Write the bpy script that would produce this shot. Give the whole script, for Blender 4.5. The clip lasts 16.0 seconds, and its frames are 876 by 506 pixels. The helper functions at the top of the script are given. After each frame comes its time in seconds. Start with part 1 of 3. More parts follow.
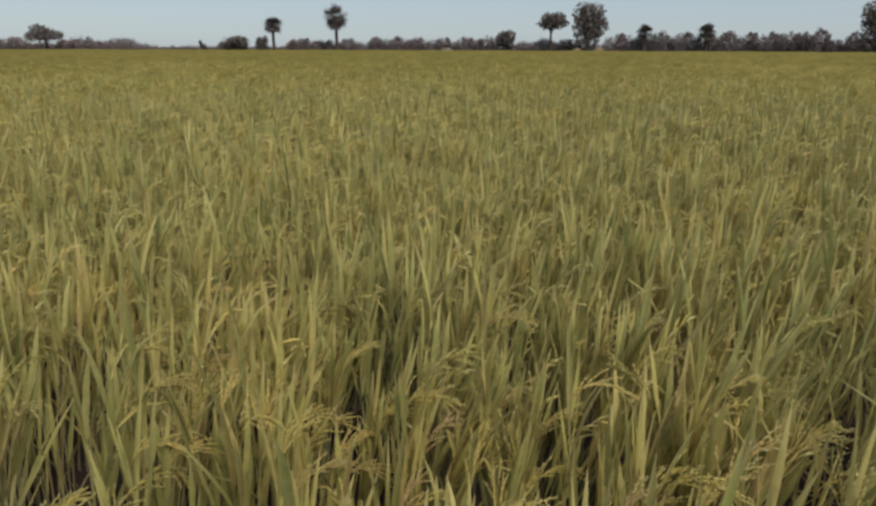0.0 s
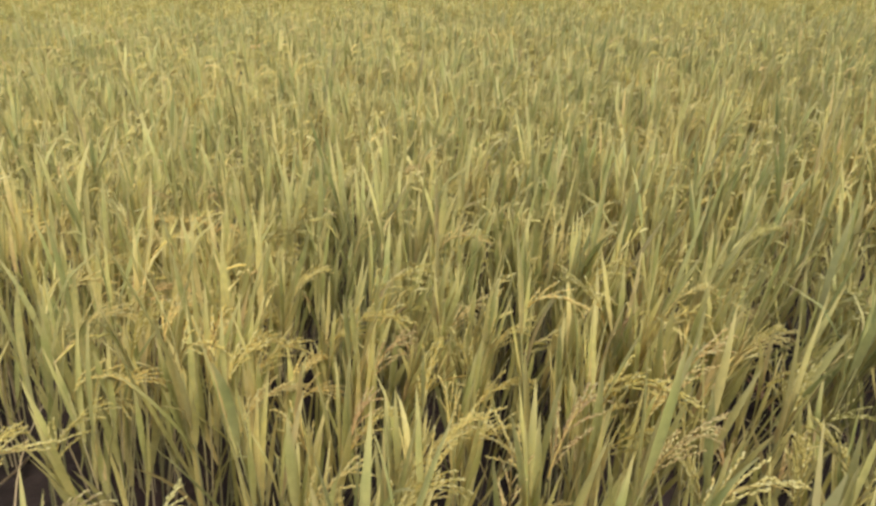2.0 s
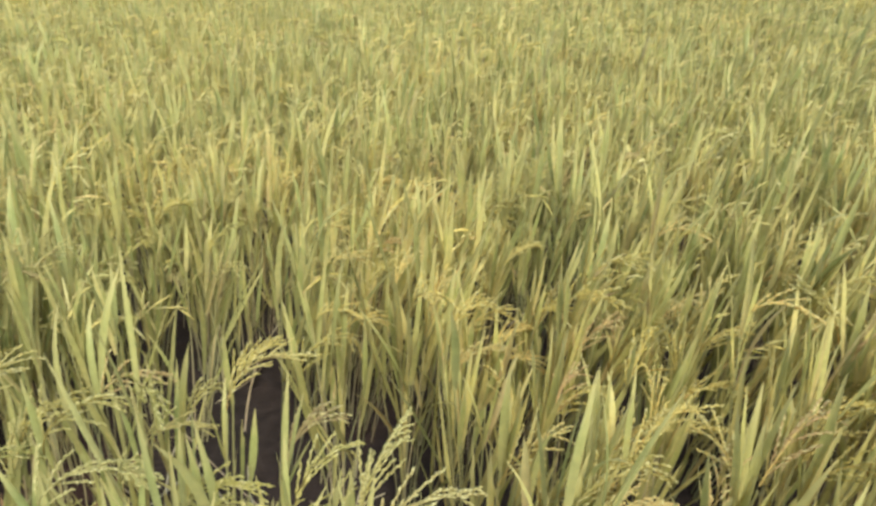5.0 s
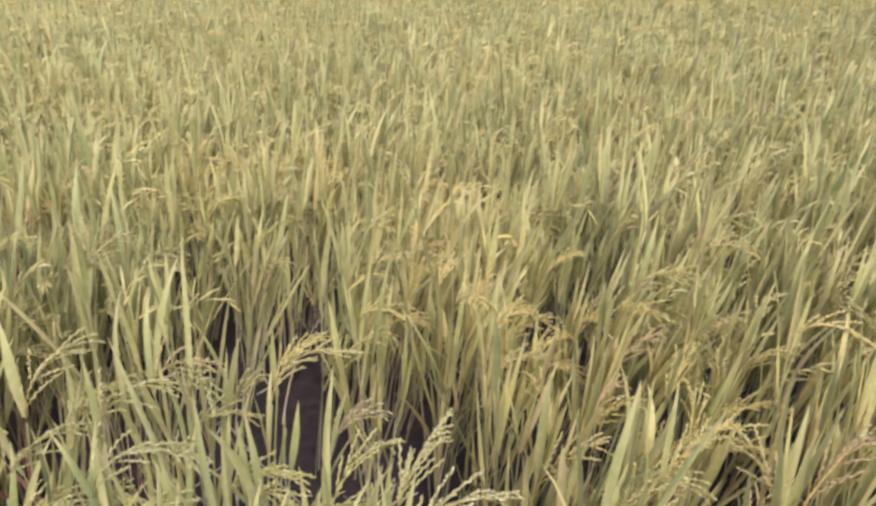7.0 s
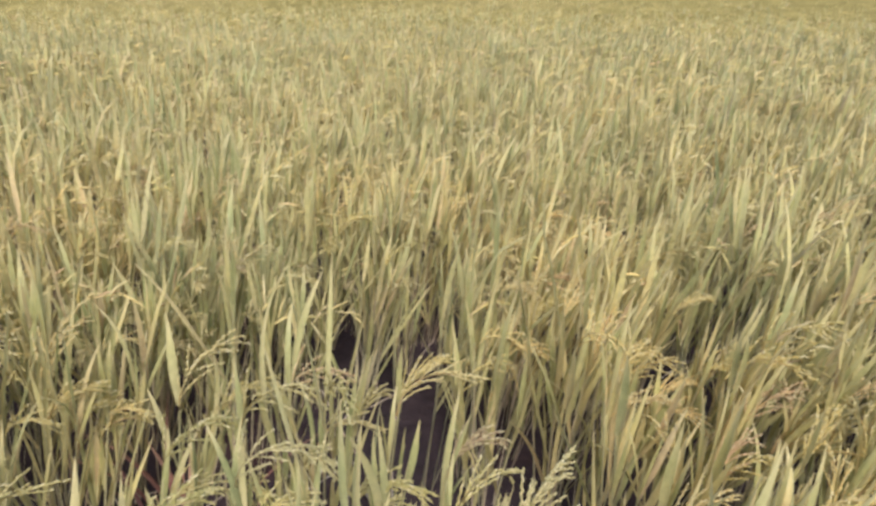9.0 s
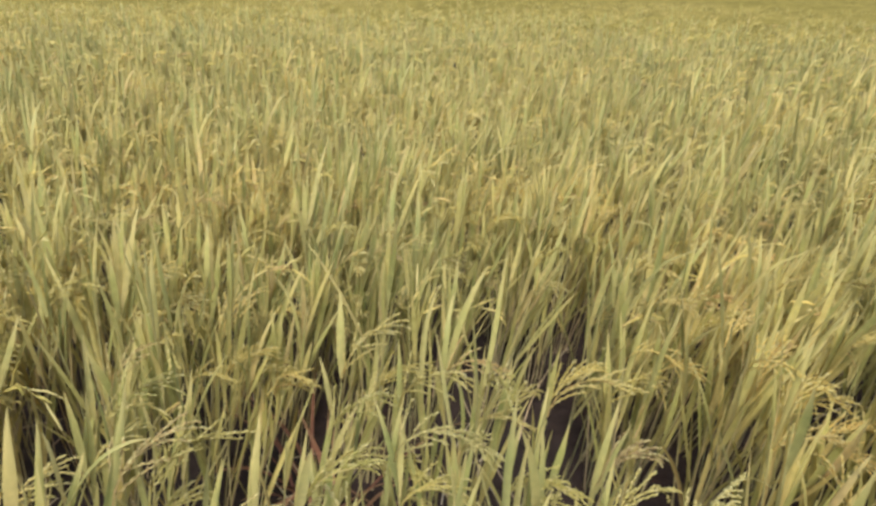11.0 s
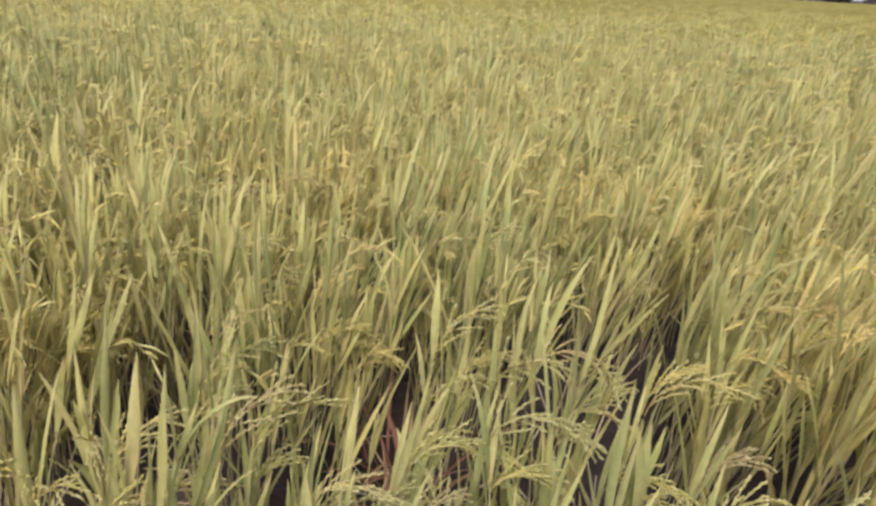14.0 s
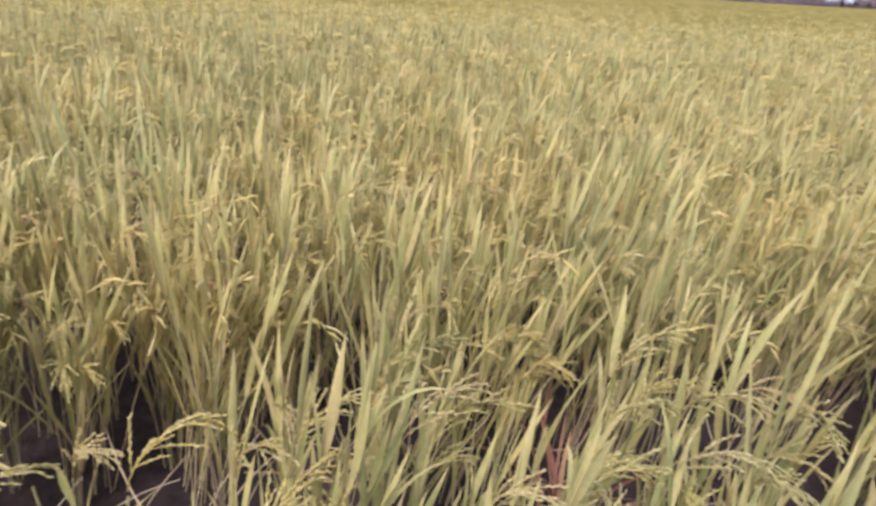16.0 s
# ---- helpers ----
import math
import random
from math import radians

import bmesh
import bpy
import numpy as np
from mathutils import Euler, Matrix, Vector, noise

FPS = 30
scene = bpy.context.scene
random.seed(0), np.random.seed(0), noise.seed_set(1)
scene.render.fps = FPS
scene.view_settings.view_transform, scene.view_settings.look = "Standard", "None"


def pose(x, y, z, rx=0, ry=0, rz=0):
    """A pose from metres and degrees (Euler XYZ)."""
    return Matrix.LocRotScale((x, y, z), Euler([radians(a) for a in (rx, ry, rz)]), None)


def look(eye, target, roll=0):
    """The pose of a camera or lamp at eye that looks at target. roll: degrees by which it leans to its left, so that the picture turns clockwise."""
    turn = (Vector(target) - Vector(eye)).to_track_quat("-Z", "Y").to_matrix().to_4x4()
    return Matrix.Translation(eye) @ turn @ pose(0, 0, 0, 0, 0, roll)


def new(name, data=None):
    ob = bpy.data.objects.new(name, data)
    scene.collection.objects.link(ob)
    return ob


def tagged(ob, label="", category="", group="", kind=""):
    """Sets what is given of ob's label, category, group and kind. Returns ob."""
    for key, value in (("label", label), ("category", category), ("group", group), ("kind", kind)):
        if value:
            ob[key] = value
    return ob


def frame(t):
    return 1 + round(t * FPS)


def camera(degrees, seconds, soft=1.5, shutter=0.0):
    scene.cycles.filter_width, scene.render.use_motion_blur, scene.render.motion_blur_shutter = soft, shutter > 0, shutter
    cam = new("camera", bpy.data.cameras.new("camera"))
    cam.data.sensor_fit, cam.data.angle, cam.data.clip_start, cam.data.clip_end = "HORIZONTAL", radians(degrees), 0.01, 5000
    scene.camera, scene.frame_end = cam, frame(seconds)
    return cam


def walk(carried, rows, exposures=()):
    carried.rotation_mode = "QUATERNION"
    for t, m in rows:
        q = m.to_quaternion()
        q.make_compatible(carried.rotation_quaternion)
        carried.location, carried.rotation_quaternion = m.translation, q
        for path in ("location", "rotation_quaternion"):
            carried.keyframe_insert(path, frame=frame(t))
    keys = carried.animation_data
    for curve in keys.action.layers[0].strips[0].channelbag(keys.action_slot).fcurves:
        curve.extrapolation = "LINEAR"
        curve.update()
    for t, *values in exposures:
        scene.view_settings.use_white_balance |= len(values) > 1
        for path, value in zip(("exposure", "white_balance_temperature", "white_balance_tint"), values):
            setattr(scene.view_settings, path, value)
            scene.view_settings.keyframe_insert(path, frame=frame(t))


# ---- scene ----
cam = camera(69.5, 16.0, 2.9, 0.5)
PATH = [
    (0, (0.088, 0.02, 1.503), (0.022, 1.921, 0.885), 0.2),
    (0.5, (0.096, 0.03, 1.501), (0.078, 1.927, 0.87), 0.2),
    (1, (0.11, 0.046, 1.488), (0.176, 1.932, 0.828), 0.4),
    (1.5, (0.113, 0.049, 1.474), (0.207, 1.902, 0.725), 0.5),
    (2, (0.122, 0.053, 1.459), (0.17, 1.875, 0.635), -0.4),
    (2.5, (0.123, 0.055, 1.454), (0.14, 1.867, 0.609), -0.6),
    (3, (0.115, 0.052, 1.452), (0.057, 1.856, 0.592), -0.8),
    (3.5, (0.112, 0.05, 1.449), (0.05, 1.855, 0.588), -0.1),
    (4, (0.1, 0.043, 1.441), (0.03, 1.818, 0.523), 0.7),
    (4.5, (0.065, 0.019, 1.456), (-0.19, 1.792, 0.566), 0.5),
    (5, (0.04, -0.015, 1.464), (-0.466, 1.715, 0.595), -0.2),
    (5.2, (0.044, -0.016, 1.465), (-0.48, 1.709, 0.6), -0.3),
    (7.3, (0.021, -0.039, 1.474), (-0.64, 1.645, 0.62), 1.0),
    (7.5, (0.013, -0.04, 1.475), (-0.685, 1.63, 0.622), 1.0),
    (8, (0.003, -0.049, 1.477), (-0.77, 1.589, 0.631), 0.7),
    (8.5, (-0.003, -0.061, 1.482), (-0.839, 1.563, 0.666), 1.2),
    (9, (-0.01, -0.079, 1.492), (-0.939, 1.505, 0.701), 0.8),
    (9.5, (-0.017, -0.1, 1.492), (-1.022, 1.434, 0.694), 1.0),
    (10, (-0.042, -0.12, 1.49), (-1.136, 1.341, 0.673), 1.4),
    (10.2, (-0.052, -0.125, 1.493), (-1.179, 1.31, 0.674), 1.5),
    (12.3, (-0.099, -0.189, 1.467), (-1.423, 1.111, 0.72), 1.6),
    (12.5, (-0.104, -0.187, 1.465), (-1.435, 1.101, 0.71), 1.6),
    (13, (-0.109, -0.193, 1.461), (-1.425, 1.089, 0.671), 1.8),
    (13.5, (-0.121, -0.205, 1.459), (-1.456, 1.058, 0.667), 2.6),
    (14, (-0.128, -0.211, 1.449), (-1.494, 1.013, 0.652), 3.1),
    (14.5, (-0.14, -0.23, 1.439), (-1.567, 0.915, 0.631), 3.1),
    (15, (-0.163, -0.247, 1.438), (-1.653, 0.803, 0.616), 2.9),
    (15.5, (-0.173, -0.264, 1.433), (-1.721, 0.714, 0.627), 3.2),
    (16, (-0.185, -0.284, 1.428), (-1.808, 0.58, 0.641), 3.2),
]
EXPOSURES = [(0, 0.28, 6350, 2), (0.4, 0.20, 7050, 8), (0.9, 0.28, 7900, 15), (1.3, 0.66, 7500, 12), (1.7, 1.13, 6650, 7), (2.4, 1.24, 6300, 3), (4.0, 1.31, 6100, -1), (5.2, 1.45, 6050, -4), (7.3, 1.42, 5500, 20), (9.0, 1.42, 5500, 23),
             (10.2, 1.36, 6000, 13), (12.4, 1.16, 6350, 3), (13.8, 1.27, 6000, 9), (14.5, 1.34, 5800, 15), (16, 1.45, 5650, 25)]
walk(cam, [(t, look(eye, target, roll)) for t, eye, target, roll in PATH], EXPOSURES)


# ---- sky, sun and exposure ----
SUN_TURN, SUN_UP = 140.0, 50.0        # degrees to the right of the first view, degrees above the horizon
world = bpy.data.worlds.new("sky")
scene.world = world
world.use_nodes = True
wn = world.node_tree.nodes
wl = world.node_tree.links
sky = wn.new("ShaderNodeTexSky")
sky.sky_type, sky.sun_disc = "NISHITA", False
sky.sun_elevation, sky.sun_rotation = radians(SUN_UP), radians(SUN_TURN)
sky.air_density, sky.dust_density, sky.ozone_density = 1.0, 0.5, 3.0
wn["Background"].inputs["Strength"].default_value = 0.06
haze = wn.new("ShaderNodeHueSaturation")          # thin high cloud whitens the blue
haze.inputs["Saturation"].default_value = 0.9
wl.new(sky.outputs["Color"], haze.inputs["Color"])
veil = wn.new("ShaderNodeMixRGB")                  # and lays an even pale veil over it
veil.inputs["Fac"].default_value = 0.55
veil.inputs["Color2"].default_value = (7.7, 8.3, 9.8, 1.0)
wl.new(haze.outputs["Color"], veil.inputs["Color1"])
wl.new(veil.outputs["Color"], wn["Background"].inputs["Color"])

sun = new("sun", bpy.data.lights.new("sun", "SUN"))
sun.data.energy, sun.data.angle, sun.data.color = 2.0, radians(22), (1.0, 0.93, 0.82)
_s = Vector((math.sin(radians(SUN_TURN)) * math.cos(radians(SUN_UP)), math.cos(radians(SUN_TURN)) * math.cos(radians(SUN_UP)), math.sin(radians(SUN_UP))))
sun.matrix_world = look(_s * 50, (0, 0, 0))


# ---- materials ----
def material(name):
    m = bpy.data.materials.new(name)
    m.use_nodes = True
    nt = m.node_tree
    return m, nt, nt.nodes["Principled BSDF"], nt.nodes["Material Output"]


def ramp(nt, stops):
    r = nt.nodes.new("ShaderNodeValToRGB")
    e = r.color_ramp.elements
    while len(e) < len(stops):
        e.new(0.5)
    for el, (p, c) in zip(e, stops):
        el.position, el.color = p, (*c, 1)
    return r


def noise_node(nt, scale, detail=3.0, coords="Object", stretch=None):
    tc = nt.nodes.new("ShaderNodeTexCoord")
    n = nt.nodes.new("ShaderNodeTexNoise")
    n.inputs["Scale"].default_value, n.inputs["Detail"].default_value = scale, detail
    if stretch:
        mp = nt.nodes.new("ShaderNodeMapping")
        mp.inputs["Scale"].default_value = stretch
        nt.links.new(tc.outputs[coords], mp.inputs["Vector"])
        nt.links.new(mp.outputs["Vector"], n.inputs["Vector"])
    else:
        nt.links.new(tc.outputs[coords], n.inputs["Vector"])
    return n


def mixed(nt, mode, fac, a, b):
    x = nt.nodes.new("ShaderNodeMix")
    x.data_type, x.blend_type = "RGBA", mode
    for sock, v in ((x.inputs[0], fac), (x.inputs[6], a), (x.inputs[7], b)):
        if isinstance(v, bpy.types.NodeSocket):
            nt.links.new(v, sock)
        else:
            sock.default_value = v if isinstance(v, (int, float)) else (*v, 1)
    return x.outputs[2]


def random_value(nt, island):
    """One random value for every piece: by object for single things, by island in a joined mesh."""
    if island:
        return nt.nodes.new("ShaderNodeNewGeometry").outputs["Random Per Island"]
    return nt.nodes.new("ShaderNodeObjectInfo").outputs["Random"]


def blade_material(name, stops, island, tip=(0.60, 0.49, 0.20), thin=0.33, rough=0.47, tip_from=0.60):
    m, nt, bsdf, out = material(name)
    r = ramp(nt, stops)
    nt.links.new(random_value(nt, island), r.inputs["Fac"])
    # patches of the field that ripen unevenly
    geo = nt.nodes.new("ShaderNodeNewGeometry")
    patch = nt.nodes.new("ShaderNodeTexNoise")
    patch.inputs["Scale"].default_value, patch.inputs["Detail"].default_value = 1.3, 2.0
    nt.links.new(geo.outputs["Position"], patch.inputs["Vector"])
    pr = ramp(nt, [(0.35, (0.84, 0.90, 0.87)), (0.65, (1.13, 1.07, 0.94))])
    nt.links.new(patch.outputs["Fac"], pr.inputs["Fac"])
    col = mixed(nt, "MULTIPLY", 1.0, r.outputs["Color"], pr.outputs["Color"])
    # some blades paler, some duller
    geo_tone = nt.nodes.new("ShaderNodeMath")
    geo_tone.operation = "FRACT"
    geo_mul = nt.nodes.new("ShaderNodeMath")
    geo_mul.operation = "MULTIPLY"
    geo_mul.inputs[1].default_value = 17.3
    nt.links.new(random_value(nt, island), geo_mul.inputs[0])
    nt.links.new(geo_mul.outputs[0], geo_tone.inputs[0])
    tone = ramp(nt, [(0.0, (0.80, 0.81, 0.82)), (1.0, (1.16, 1.15, 1.14))])
    nt.links.new(geo_tone.outputs[0], tone.inputs["Fac"])
    col = mixed(nt, "MULTIPLY", 1.0, col, tone.outputs["Color"])
    # streaks of the veins
    st = nt.nodes.new("ShaderNodeTexNoise")
    st.inputs["Scale"].default_value, st.inputs["Detail"].default_value = 60.0, 3.0
    nt.links.new(geo.outputs["Position"], st.inputs["Vector"])
    sr = ramp(nt, [(0.3, (0.82, 0.82, 0.8)), (0.7, (1.15, 1.12, 1.08))])
    nt.links.new(st.outputs["Fac"], sr.inputs["Fac"])
    col = mixed(nt, "MULTIPLY", 0.7, col, sr.outputs["Color"])
    # paler, greyer sheaths; dried tips, their pale colour also painting highlights on the canopy
    al = nt.nodes.new("ShaderNodeAttribute")
    al.attribute_name = "along"
    sh = ramp(nt, [(0.0, (1.05, 1.0, 1.15)), (0.6, (1.0, 1.0, 1.0))])
    nt.links.new(al.outputs["Fac"], sh.inputs["Fac"])
    col = mixed(nt, "MULTIPLY", 1.0, col, sh.outputs["Color"])
    tr = ramp(nt, [(tip_from, (0, 0, 0)), (1.0, (1, 1, 1))])
    nt.links.new(al.outputs["Fac"], tr.inputs["Fac"])
    col = mixed(nt, "MIX", tr.outputs["Color"], col, tip)
    nt.links.new(col, bsdf.inputs["Base Color"])
    bsdf.inputs["Roughness"].default_value = rough
    bsdf.inputs["Specular IOR Level"].default_value = 0.25
    tl = nt.nodes.new("ShaderNodeBsdfTranslucent")
    nt.links.new(col, tl.inputs["Color"])
    mx = nt.nodes.new("ShaderNodeMixShader")
    mx.inputs[0].default_value = thin
    nt.links.new(bsdf.outputs[0], mx.inputs[1])
    nt.links.new(tl.outputs[0], mx.inputs[2])
    nt.links.new(mx.outputs[0], out.inputs["Surface"])
    return m


LEAF_STOPS = [(0.0, (0.36, 0.36, 0.130)), (0.35, (0.465, 0.425, 0.160)), (0.7, (0.52, 0.455, 0.178)), (0.93, (0.56, 0.470, 0.192)), (1.0, (0.53, 0.41, 0.20))]
GRAIN_STOPS = [(0.0, (0.52, 0.44, 0.13)), (0.5, (0.62, 0.51, 0.17)), (0.85, (0.70, 0.58, 0.23)), (1.0, (0.60, 0.42, 0.20))]
CULM_STOPS = [(0.0, (0.33, 0.31, 0.15)), (0.6, (0.44, 0.38, 0.20)), (1.0, (0.50, 0.39, 0.24))]
MATS = {}
for _i, _n in ((False, ""), (True, "_field")):
    MATS[_i] = [
        blade_material("rice_leaf" + _n, LEAF_STOPS, _i),
        blade_material("rice_grain" + _n, GRAIN_STOPS, _i, tip=(0.78, 0.67, 0.31), thin=0.25, rough=0.5),
        blade_material("rice_culm" + _n, CULM_STOPS, _i, tip=(0.45, 0.40, 0.16), thin=0.1, rough=0.5),
    ]


def earth_material(name, stops, scale, rough, bump, dist, shine=0.3):
    m, nt, bsdf, out = material(name)
    n1, n2 = noise_node(nt, scale, 6), noise_node(nt, scale * 11, 5)
    r = ramp(nt, stops)
    nt.links.new(n1.outputs["Fac"], r.inputs["Fac"])
    r2 = ramp(nt, [(0.3, (0.7, 0.7, 0.7)), (0.7, (1.25, 1.22, 1.2))])
    nt.links.new(n2.outputs["Fac"], r2.inputs["Fac"])
    nt.links.new(mixed(nt, "MULTIPLY", 1.0, r.outputs["Color"], r2.outputs["Color"]), bsdf.inputs["Base Color"])
    bsdf.inputs["Roughness"].default_value = rough
    bsdf.inputs["Specular IOR Level"].default_value = shine
    b = nt.nodes.new("ShaderNodeBump")
    b.inputs["Strength"].default_value, b.inputs["Distance"].default_value = bump, dist
    nt.links.new(n2.outputs["Fac"], b.inputs["Height"])
    nt.links.new(b.outputs["Normal"], bsdf.inputs["Normal"])
    return m


MUD = earth_material("damp_mud", [(0.3, (0.022, 0.017, 0.016)), (0.6, (0.048, 0.033, 0.029)), (0.75, (0.070, 0.034, 0.027))], 1.6, 0.85, 0.8, 0.03, 0.12)
CANOPY = earth_material("rice_canopy", [(0.3, (0.180, 0.150, 0.042)), (0.55, (0.220, 0.180, 0.054)), (0.75, (0.255, 0.204, 0.068))], 0.12, 1.0, 0.8, 0.05, 0.0)
BARK = earth_material("bark", [(0.3, (0.06, 0.045, 0.035)), (0.7, (0.14, 0.105, 0.085))], 1.5, 0.9, 0.6, 0.03)


def foliage_material(name, a, b, island=True):
    m, nt, bsdf, out = material(name)
    r = ramp(nt, [(0.0, a), (1.0, b)])
    nt.links.new(random_value(nt, island), r.inputs["Fac"])
    nt.links.new(r.outputs["Color"], bsdf.inputs["Base Color"])
    bsdf.inputs["Roughness"].default_value = 0.6
    return m


# distance haze put into the leaf colours: lifted and browned, the hedge most
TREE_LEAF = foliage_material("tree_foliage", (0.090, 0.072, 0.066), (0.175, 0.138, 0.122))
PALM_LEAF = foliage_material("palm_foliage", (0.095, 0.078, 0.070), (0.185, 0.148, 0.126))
HAZED_HEDGE_LEAF = foliage_material("hazed_hedge_foliage", (0.165, 0.120, 0.116), (0.235, 0.172, 0.162))


# ---- mesh helpers ----
def mesh_from(name, verts, faces, mats, index=None, along=None, smooth=True):
    """A mesh from arrays. faces: arrays of quads or triangles, each (n, 4) or (n, 3)."""
    me = bpy.data.meshes.new(name)
    if not isinstance(faces, list):
        faces = [faces]
    faces = [np.asarray(f, dtype=np.int32) for f in faces if len(f)]
    loops = np.concatenate([f.ravel() for f in faces])
    sizes = np.concatenate([np.full(len(f), f.shape[1], dtype=np.int32) for f in faces])
    starts = np.concatenate([[0], np.cumsum(sizes)[:-1]]).astype(np.int32)
    verts = np.asarray(verts, dtype=np.float32)
    me.vertices.add(len(verts))
    me.vertices.foreach_set("co", verts.ravel())
    me.loops.add(len(loops))
    me.loops.foreach_set("vertex_index", loops)
    me.polygons.add(len(sizes))
    me.polygons.foreach_set("loop_start", starts)
    me.polygons.foreach_set("loop_total", sizes)
    for m in mats if isinstance(mats, (list, tuple)) else [mats]:
        me.materials.append(m)
    if index is not None:
        me.polygons.foreach_set("material_index", np.asarray(index, dtype=np.int32))
    if along is not None:
        a = me.attributes.new("along", "FLOAT", "POINT")
        a.data.foreach_set("value", np.asarray(along, dtype=np.float32))
    me.polygons.foreach_set("use_smooth", np.full(len(sizes), smooth))
    me.update(calc_edges=True)
    me.validate()
    return me


class Bag:
    """Gathers pieces of triangles, as arrays."""

    def __init__(self):
        self.v, self.f, self.a, self.m, self.n = [], [], [], [], 0

    def add(self, verts, tris, along, mat=0):
        self.v.append(verts)
        self.f.append(np.asarray(tris) + self.n)
        self.a.append(np.broadcast_to(np.asarray(along, dtype=float), (len(verts),)))
        self.m.append(np.full(len(tris), mat))
        self.n += len(verts)

    def arrays(self):
        return np.concatenate(self.v), np.concatenate(self.f), np.concatenate(self.a), np.concatenate(self.m)


def quad_grid(rows, cols, closed=False):
    """Triangles of a grid of rows x cols vertices."""
    t = []
    for i in range(rows - 1):
        for j in range(cols if closed else cols - 1):
            a, b = i * cols + j, i * cols + (j + 1) % cols
            c, d = a + cols, b + cols
            t += [(a, b, d), (a, d, c)]
    return np.array(t)


def tube(path, radii, sides=3):
    """A tapered tube round a path of points."""
    path = np.asarray(path, dtype=float)
    tang = np.gradient(path, axis=0)
    tang /= np.linalg.norm(tang, axis=1)[:, None] + 1e-9
    ref = np.array([0.31, 0.95, 0.05])
    u = np.cross(tang, ref)
    u /= np.linalg.norm(u, axis=1)[:, None] + 1e-9
    w = np.cross(tang, u)
    ang = np.arange(sides) * 2 * math.pi / sides
    r = np.broadcast_to(np.asarray(radii, dtype=float), (len(path),))
    ring = (u[:, None] * np.cos(ang)[None, :, None] + w[:, None] * np.sin(ang)[None, :, None]) * r[:, None, None] + path[:, None]
    return ring.reshape(-1, 3), quad_grid(len(path), sides, True)


# ---- rice: the shapes of one blade, one ear and one culm ----
def blade(rng, seg, ribs, bend, wave=0.02, kink=False):
    """A grass blade 1 long and 1 wide at its widest: it rises along z, and bends over towards x."""
    s = np.linspace(0, 1, seg + 1)
    ang = radians(bend) * s ** 1.8
    if kink:
        ang = ang + radians(rng.uniform(60, 110)) * np.clip((s - 0.6) / 0.08, 0, 1)
    step = np.diff(s, prepend=0)
    x, z = np.cumsum(np.sin(ang) * step), np.cumsum(np.cos(ang) * step)
    y = wave * np.sin(s * 4 + rng.uniform(0, 6)) * s
    wid = np.minimum(1.0, 0.55 + 1.6 * s) * np.clip((1 - s) / 0.45, 0, 1) ** 0.75
    wid[-1] = 0.04
    tw = rng.uniform(-0.9, 0.9) * s
    v, al = [], []
    for i in range(seg + 1):
        side = np.array([np.cos(ang[i]) * math.sin(tw[i]), math.cos(tw[i]), -np.sin(ang[i]) * math.sin(tw[i])])
        nor = np.array([math.cos(ang[i]), 0, -math.sin(ang[i])])
        for k in ribs:
            # x and z are lengths, the width is given apart and scaled when the blade is placed
            v.append((x[i], y[i], z[i], *(side * wid[i] * k * 0.5 + nor * abs(k) * 0.22 * wid[i])))
            al.append(s[i])
    return np.array(v), quad_grid(seg + 1, len(ribs)), np.array(al)


def sized_blade(b, length, width):
    v, f, a = b
    return v[:, :3] * length + v[:, 3:] * width, f, a


